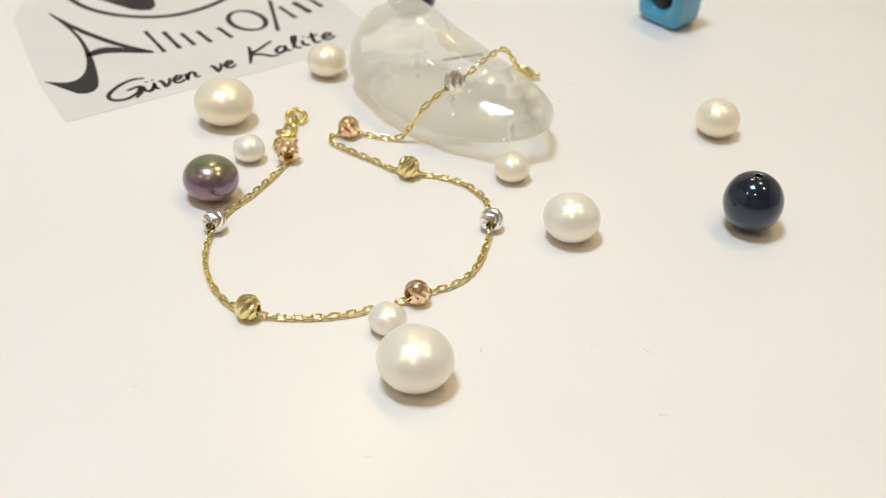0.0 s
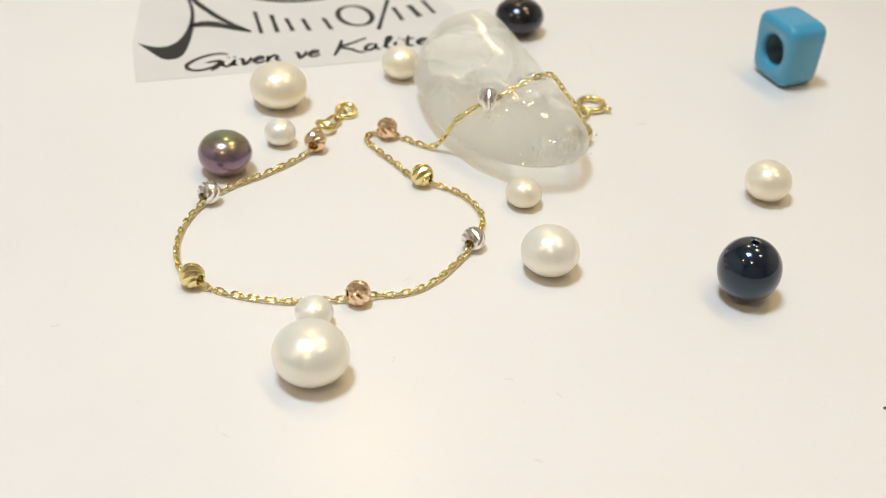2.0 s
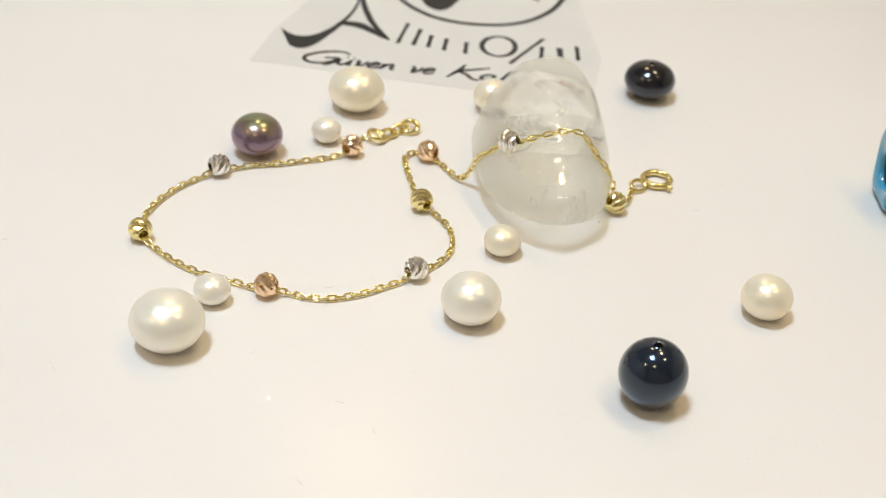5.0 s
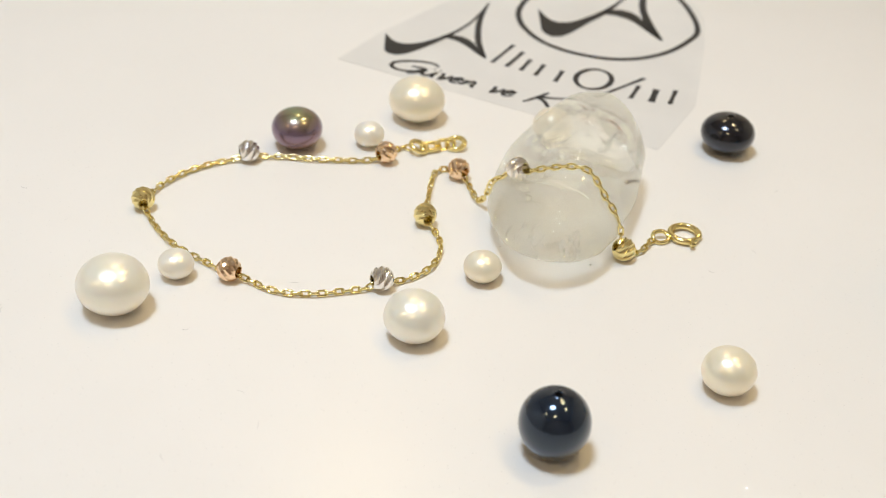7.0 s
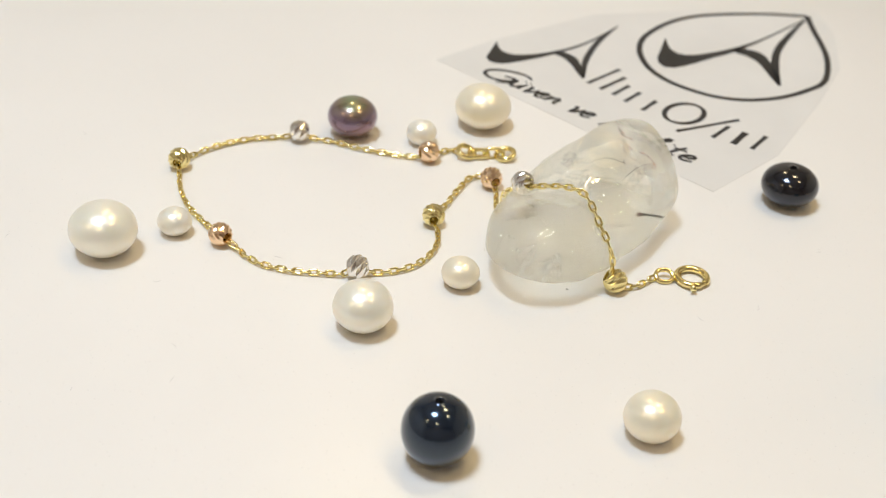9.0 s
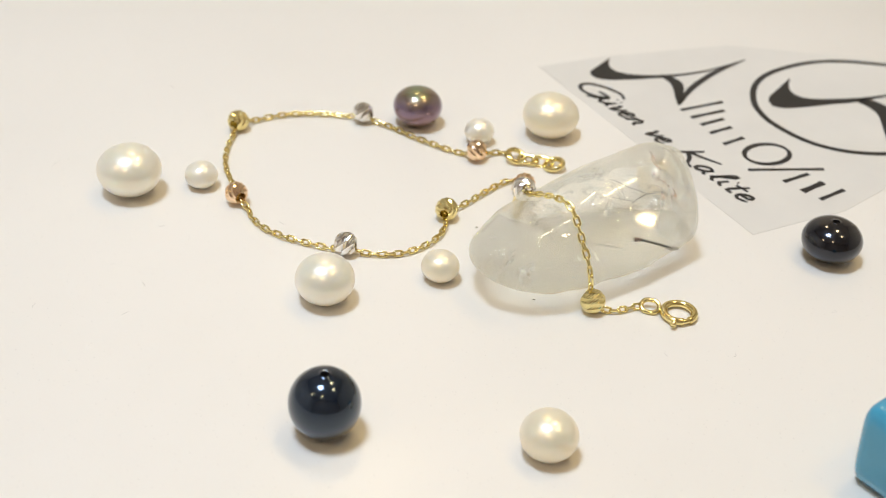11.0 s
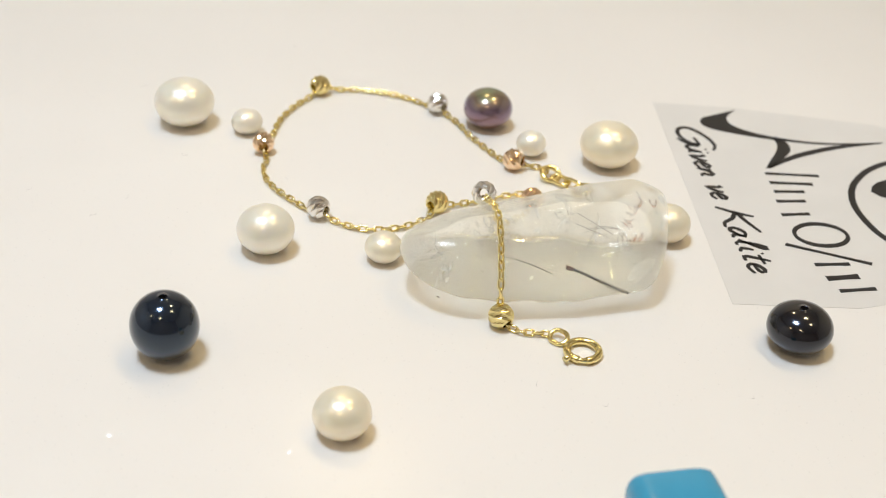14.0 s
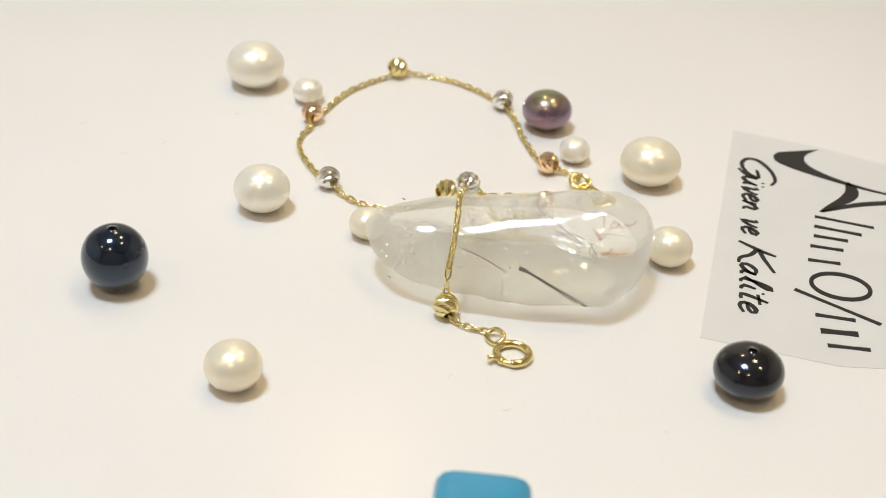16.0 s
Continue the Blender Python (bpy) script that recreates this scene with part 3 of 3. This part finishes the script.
def crystal():
    root = thing("crystal", at(*CRYSTAL_AT), "clear polished rock crystal pebble with dark mineral needles inside", "crystal", turn=CRYSTAL_TURN)
    steps = 64
    bm = bmesh.new()
    rings = []
    at_u = [Vector(p) for p in spline([(u, c * 1.0, hw) for u, c, hw, lo, hi, top in STATIONS], 0.45)]
    us = [s[0] for s in STATIONS]
    for p in at_u:
        u = min(max(p.x, us[0]), us[-1])
        mid, half = p.y, max(0.15, p.z)
        lo, hi = float(np.interp(u, us, [s[3] for s in STATIONS])), float(np.interp(u, us, [s[4] for s in STATIONS]))
        zm = lo + (hi - lo) * 0.39
        crest = float(np.interp(u, us, [s[5] for s in STATIONS]))
        ring = []
        for k in range(steps):
            a = 2 * math.pi * k / steps
            c, s = math.cos(a), math.sin(a)
            n = (1.4 if c < 0 else 1.8) if s > 0 else 2.6
            rad = (abs(c) ** n + abs(s) ** n) ** (-1 / n)
            z = rad * s * ((crest - zm) if s > 0 else (zm - lo))
            lean = -2.8 * max(0.0, rad * s) ** 1.3 * half / 10.4
            v = mid + half * rad * c + lean
            w = noise.noise(Vector((u * 0.16, v * 0.16, (zm + z) * 0.16))) * 0.30 + noise.noise(Vector((u * 0.06, v * 0.75, (zm + z) * 0.75))) * 0.05 + noise.noise(Vector((u * 0.38 + 9, v * 0.38, (zm + z) * 0.38))) * 0.13
            ring.append(bm.verts.new((u / 1000, (v + w) / 1000, max(0.0, zm + z + w * 0.7) / 1000)))
        rings.append(ring)
    for a, b in zip(rings, rings[1:]):
        for k in range(steps):
            j = (k + 1) % steps
            bm.faces.new((a[k], a[j], b[j], b[k]))
    bm.faces.new(rings[0])
    bm.faces.new(rings[-1])
    bmesh.ops.recalc_face_normals(bm, faces=bm.faces[:])
    bmesh.ops.smooth_vert(bm, verts=bm.verts[:], factor=0.5, use_axis_x=True, use_axis_y=True, use_axis_z=True)
    bmesh.ops.smooth_vert(bm, verts=bm.verts[:], factor=0.5, use_axis_x=True, use_axis_y=True, use_axis_z=True)
    low = min(v.co.z for v in bm.verts)
    for v in bm.verts:
        v.co.z -= low
    stone = part("stone", bm, CRYSTAL, root, "clear slightly milky polished stone")
    inv = root.matrix_basis.inverted()

    def inner(x, y, z):
        return inv @ at(x, y, z)

    def rod(name, a, b, r, mat, bend=0.0, label=""):
        a, b = inner(*a), inner(*b)
        side = Vector((0.3, 0.5, 1)).normalized() * bend / 1000
        part(name, tube([a.lerp(b, k / 8) + side * math.sin(math.pi * k / 8) for k in range(9)], r / 1000, 8), mat, root, label)

    rod("needle", (42.4, 41.2, 7.0), (37.3, 48.0, 2.4), 0.20, NEEDLE, 0, "thick dark grey needle inside the stone")
    rod("needle_tip", (42.9, 40.6, 7.3), (42.3, 41.3, 6.9), 0.32, NEEDLE_TIP, 0, "brown broken needle end")
    rod("needle", (46.0, 32.6, 8.0), (43.0, 38.6, 5.6), 0.05, NEEDLE, 0.2, "hair-thin dark needle inside the stone")
    rod("needle", (36.8, 40.5, 9.5), (35.2, 45.0, 10.5), 0.05, NEEDLE, 0.5, "hair-thin dark needle inside the stone")
    rod("needle", (33.0, 38.0, 8.0), (30.8, 42.2, 6.0), 0.06, NEEDLE, 0.0, "hair-thin dark needle inside the stone")
    rng = random.Random(5)
    for i in range(14):
        u, v = rng.uniform(-16, 14), rng.uniform(-5, 6)
        z = rng.uniform(2.5, 9.5)
        size = rng.uniform(0.5, 2.6)
        bm = bmesh.new()
        n = 9
        rim = []
        for k in range(n):
            a = 2 * math.pi * k / n
            rr = size * rng.uniform(0.5, 1.0) / 1000
            rim.append((rr * math.cos(a), rr * 0.6 * math.sin(a)))
        for zz in (0, 0.00003):
            bm.faces.new([bm.verts.new((x, y, zz)) for x, y in rim])
        part("veil", bm, VEIL, root, "white fracture flake inside the stone", False, pose(u / 1000, v / 1000, z / 1000, rng.uniform(-70, 70), rng.uniform(-70, 70), rng.uniform(0, 180)))
    for i in range(240):
        u, v = rng.gauss(-8, 9), rng.uniform(-7, 7)
        if not -19 < u < 15:
            continue
        size = rng.uniform(0.06, 0.36) / 1000
        bm = bmesh.new()
        bmesh.ops.create_icosphere(bm, subdivisions=1, radius=size)
        bmesh.ops.scale(bm, vec=(1, 0.5, 0.15), verts=bm.verts)
        part("glint", bm, GLINT, root, "tiny glassy fracture inside the stone", False, pose(u / 1000, v / 1000, rng.uniform(2.5, 8.5) / 1000, rng.uniform(-80, 80), rng.uniform(-80, 80), rng.uniform(0, 180)))
    for i in range(5):
        bm = bmesh.new()
        size = rng.uniform(0.8, 1.6) / 1000
        rim = [(size * rng.uniform(0.4, 1.0) * math.cos(a), 0.4 * size * rng.uniform(0.4, 1) * math.sin(a)) for a in (2 * math.pi * k / 11 for k in range(11))]
        for zz in (0, 0.00003):
            bm.faces.new([bm.verts.new((x, y, zz)) for x, y in rim])
        part("rust_stain", bm, RUST, root, "rusty iron stain inside the stone", False, pose(rng.uniform(9, 14) / 1000, rng.uniform(-4, 5) / 1000, rng.uniform(7, 10.5) / 1000, rng.uniform(-30, 30), rng.uniform(-30, 30), rng.uniform(0, 180)))
    return stone


STONE = crystal()


# ---- bracelet ----
BEADS = [(10.6, 18.9, 1.5, ROSE, "rose gold"), (0.0, 0.0, 1.5, SILVER, "white gold"), (4.9, -20.2, 1.5, GOLD, "yellow gold"), (27.2, -17.45, 1.5, ROSE, "rose gold"),
         (39.45, -0.13, 1.5, SILVER, "white gold"), (28.7, 14.25, 1.5, GOLD, "yellow gold"), (20.2, 26.3, 1.5, ROSE, "rose gold"), (36.4, 25.05, 10.2, SILVER, "white gold"), (50.4, 34.75, 1.5, GOLD, "yellow gold")]
RUNS = [
    [(9.7, 24.4), (8.6, 23.6), (8.9, 21.8)],
    [(9.6, 16.4), (7.2, 12.0), (4.75, 8.2), (2.4, 5.2), (0.8, 2.4)],
    [(-0.7, -2.3), (-1.1, -6.1), (-0.8, -10.1), (0.3, -14.1), (2.2, -17.6)],
    [(7.6, -20.6), (10.9, -21.0), (15.0, -20.9), (18.6, -20.2), (22.1, -18.9), (24.9, -17.9)],
    [(29.6, -15.4), (31.7, -14.7), (34.4, -12.6), (36.6, -9.2), (38.2, -4.8), (39.0, -2.2)],
    [(39.7, 2.6), (39.8, 5.6), (39.1, 8.4), (37.1, 11.2), (34.4, 13.2), (31.2, 14.2)],
    [(26.3, 15.8), (24.1, 17.9), (21.6, 19.9), (19.0, 22.2), (17.7, 23.5), (17.3, 25.0), (18.1, 26.2)],
    [(22.4, 26.4), (25.1, 25.5), (27.4, 24.8), (28.8, 24.6, 1.2), (30.6, 24.6, 4.2), (32.6, 24.6, 7.0), (34.4, 24.8, 9.0)],
    [(38.4, 26.3, 11.2), (41.5, 28.5, 12.8), (43.6, 30.0, 13.4), (44.8, 30.9, 13.2), (45.8, 31.7, 11.9), (47.3, 32.7, 9.3), (48.8, 33.6, 6.1), (49.8, 34.2, 3.3)],
    [(50.7, 36.6), (50.5, 38.8), (49.6, 40.5), (49.3, 41.7)],
]


def bead_bm(radius=0.00178, hole=0.00088, columns=20, rows=10, twist=0.9):
    """A hollow diamond-cut ball about z: slanted ridges, a hole through it."""
    bm = bmesh.new()
    rings = []
    edge = math.asin(hole / radius)
    for i in range(rows + 1):
        u = edge + (math.pi - 2 * edge) * i / rows
        ring = []
        for k in range(columns):
            r = radius * (1.0 if k % 2 else 0.92 + 0.07 * abs(math.cos(u)) ** 2)
            a = 2 * math.pi * k / columns + twist * (u - math.pi / 2)
            ring.append(bm.verts.new((r * math.sin(u) * math.cos(a), r * math.sin(u) * math.sin(a), r * math.cos(u))))
        rings.append(ring)
    zi = radius * math.cos(edge) * 0.86
    for z in (-zi, zi):
        rings.append([bm.verts.new((hole * 0.9 * math.cos(2 * math.pi * k / columns), hole * 0.9 * math.sin(2 * math.pi * k / columns), z)) for k in range(columns)])
    for a, b in zip(rings, rings[1:] + rings[:1]):
        for k in range(columns):
            j = (k + 1) % columns
            bm.faces.new((a[k], a[j], b[j], b[k]))
    bmesh.ops.recalc_face_normals(bm, faces=bm.faces[:])
    return bm


def link_points(length, width, n=18):
    """The middle line of an oval link, along x."""
    r, s = width / 2, (length - width) / 2
    pts = []
    for k in range(n):
        a = 2 * math.pi * (k + 0.5) / n
        pts.append(Vector((r * math.cos(a) + (s if math.cos(a) > 0 else -s), r * math.sin(a), 0)))
    return pts


def ring_points(radius, n=36, start=0.0, end=360.0):
    full = end - start >= 359.9
    return [Vector((radius * math.cos(radians(a)), radius * math.sin(radians(a)), 0)) for a in (start + (end - start) * k / (n if full else n - 1) for k in range(n))]


def frame_along(place, tangent, roll):
    x = tangent.normalized()
    up = Vector((0, 0, 1)) if abs(x.z) < 0.9 else Vector((0, 1, 0))
    y = up.cross(x).normalized()
    z = x.cross(y)
    m = Matrix((x, y, z)).transposed().to_4x4()
    return Matrix.Translation(place) @ m @ Matrix.Rotation(radians(roll), 4, "X")


def bracelet():
    base = at(25, 5)
    root = thing("bracelet", base, "fine yellow gold cable chain bracelet with diamond-cut beads, unclasped", "bracelet")
    from_stone = STONE.parent.matrix_basis.inverted()
    rows = []
    for i, run in enumerate(RUNS):
        if i:
            x, y, z, mat, word = BEADS[i - 1]
            rows.append(at(x, y, z - 0.25))
        rows += [at(p[0], p[1], p[2] if len(p) > 2 else 0.5) for p in run]
    path = spline(rows, 0.00117)

    def clear(p, gap):
        """Keeps a point outside the stone."""
        q = from_stone @ p
        hit, near, normal, index = STONE.closest_point_on_mesh(q)
        d = (q - near).dot(normal)
        if hit and d < gap and (q - near).length < 0.006:
            return STONE.parent.matrix_basis @ (near + normal * gap)
        return p

    path = [clear(p, 0.00042) for p in path]
    for i, (x, y, z, mat, word) in enumerate(BEADS):
        place = clear(at(x, y, max(z, 1.72)), 0.00176)
        near = sorted(range(1, len(path) - 1), key=lambda k: (path[k] - place).length)[0]
        t = path[min(near + 2, len(path) - 1)] - path[max(near - 2, 0)]
        if z < 3:
            t.z *= 0.3
        m = Matrix.Translation(place - base) @ t.to_track_quat("Z", "Y").to_matrix().to_4x4() @ Matrix.Rotation(0.7 * i, 4, "Z")
        part("bead", bead_bm(twist=0.9 if i % 3 else -0.9), mat, root, "diamond-cut hollow " + word + " bead", False, m)
    mesh = mesh_from("chain_link", tube(link_points(0.00145, 0.00072, 20), 0.00017, 8, True), GOLD)
    rng = random.Random(3)
    for i in range(len(path) - 1):
        ob = new("chain_link", mesh)
        ob.parent = root
        ob.matrix_basis = frame_along((path[i] + path[i + 1]) / 2 - base, path[i + 1] - path[i], (48 if i % 2 else -42) + rng.uniform(-12, 12))
    # spring ring clasp
    m = Matrix.Translation(at(50.55, 46.8, 0.62) - base)
    ring = part("clasp_ring", tube(ring_points(0.00215, 44, 34, 370), 0.00052, 12), GOLD, root, "polished round spring ring clasp", m=m)
    part("clasp_bolt", tube(ring_points(0.00215, 8, 5, 40), 0.00036, 10), GOLD, ring, "thin sliding bolt of the clasp")
    part("clasp_lever", tube([Vector((0.00215, -0.0006, 0.0003)), Vector((0.0026, -0.0009, 0.0003)), Vector((0.0033, -0.0013, 0.0002))], 0.00028, 10, taper=lambda u: 0.8 + 0.9 * u * u), GOLD, ring, "small round lever knob")
    loop = frame_along(at(49.5, 42.9, 0.7) - base, Vector((0.25, 1, 0.0)), 24)
    part("clasp_loop", tube(link_points(0.0025, 0.0020, 40), 0.00033, 10, True), GOLD, root, "oval loop joined to the clasp", m=loop)
    # rings at the other end
    part("end_ring", tube(ring_points(0.00140, 30), 0.00042, 10, True), GOLD, root, "plain gold end ring", m=frame_along(at(10.4, 25.3, 0.95) - base, Vector((1, -0.9, 0)), -20))
    part("end_ring", tube(ring_points(0.00145, 30), 0.00044, 10, True), GOLD, root, "plain gold end ring", m=frame_along(at(12.1, 31.4, 0.75) - base, Vector((1, 0.3, 0)), 15))
    for y0, y1, roll in ((25.9, 28.6, 14), (28.3, 31.0, 70)):
        a, b = at(10.6 + (y0 - 25.9) * 0.27, y0, 0.7), at(10.6 + (y1 - 25.9) * 0.27, y1, 0.7)
        part("end_link", tube(link_points(0.0031, 0.0017, 22), 0.00033, 8, True), GOLD, root, "oval gold end link", m=frame_along((a + b) / 2 - base, b - a, roll))


bracelet()


# ---- lint and specks on the plate ----
LINT = [(50.2, -27.2), (56.2, -41.0), (78.3, -45.5), (32.6, -9.6), (34.5, -28.1), (58.8, 44.0), (59.3, 53.0), (55.8, -28.2), (47.8, 68.9), (-9.2, -33.6), (18.5, -46.6)]
SPECKS = [(96.5, -19.3)]


def lint():
    rng = random.Random(11)
    for x, y in LINT:
        a = rng.uniform(0, 6.28)
        pts = [Vector((0, 0, 0.00006))]
        for k in range(9):
            a += rng.uniform(-0.6, 0.75)
            pts.append(pts[-1] + Vector((math.cos(a), math.sin(a), rng.uniform(-0.04, 0.06))) * 0.00014)
        for p in pts:
            p.z = max(p.z, 0.00003)
        thing("lint_fibre", at(x, y), "tiny curled grey lint fibre on the plate", "lint", "lint on the plate", mesh_from("lint_fibre", tube(pts, 0.000017, 5), FIBRE))
    for x, y in SPECKS:
        bm = bmesh.new()
        bmesh.ops.create_icosphere(bm, subdivisions=2, radius=0.00022)
        for v in bm.verts:
            v.co *= 1 + 0.4 * noise.noise(v.co * 9000)
            v.co.z = max(0, v.co.z + 0.00012)
        thing("dust_speck", at(x, y), "tiny brown dust speck on the plate", "dust", "lint on the plate", mesh_from("dust_speck", bm, NEEDLE_TIP))


lint()


# ---- what moves ----
TURN_PER_SECOND = 8.7493


def motions():
    times = [0.5 * i for i in range(33)]
    for ob in SPUN:
        first = ob.matrix_basis.copy()
        walk(ob, [(t, Matrix.Rotation(-radians(TURN_PER_SECOND * t), 4, "Z") @ first) for t in times])


motions()
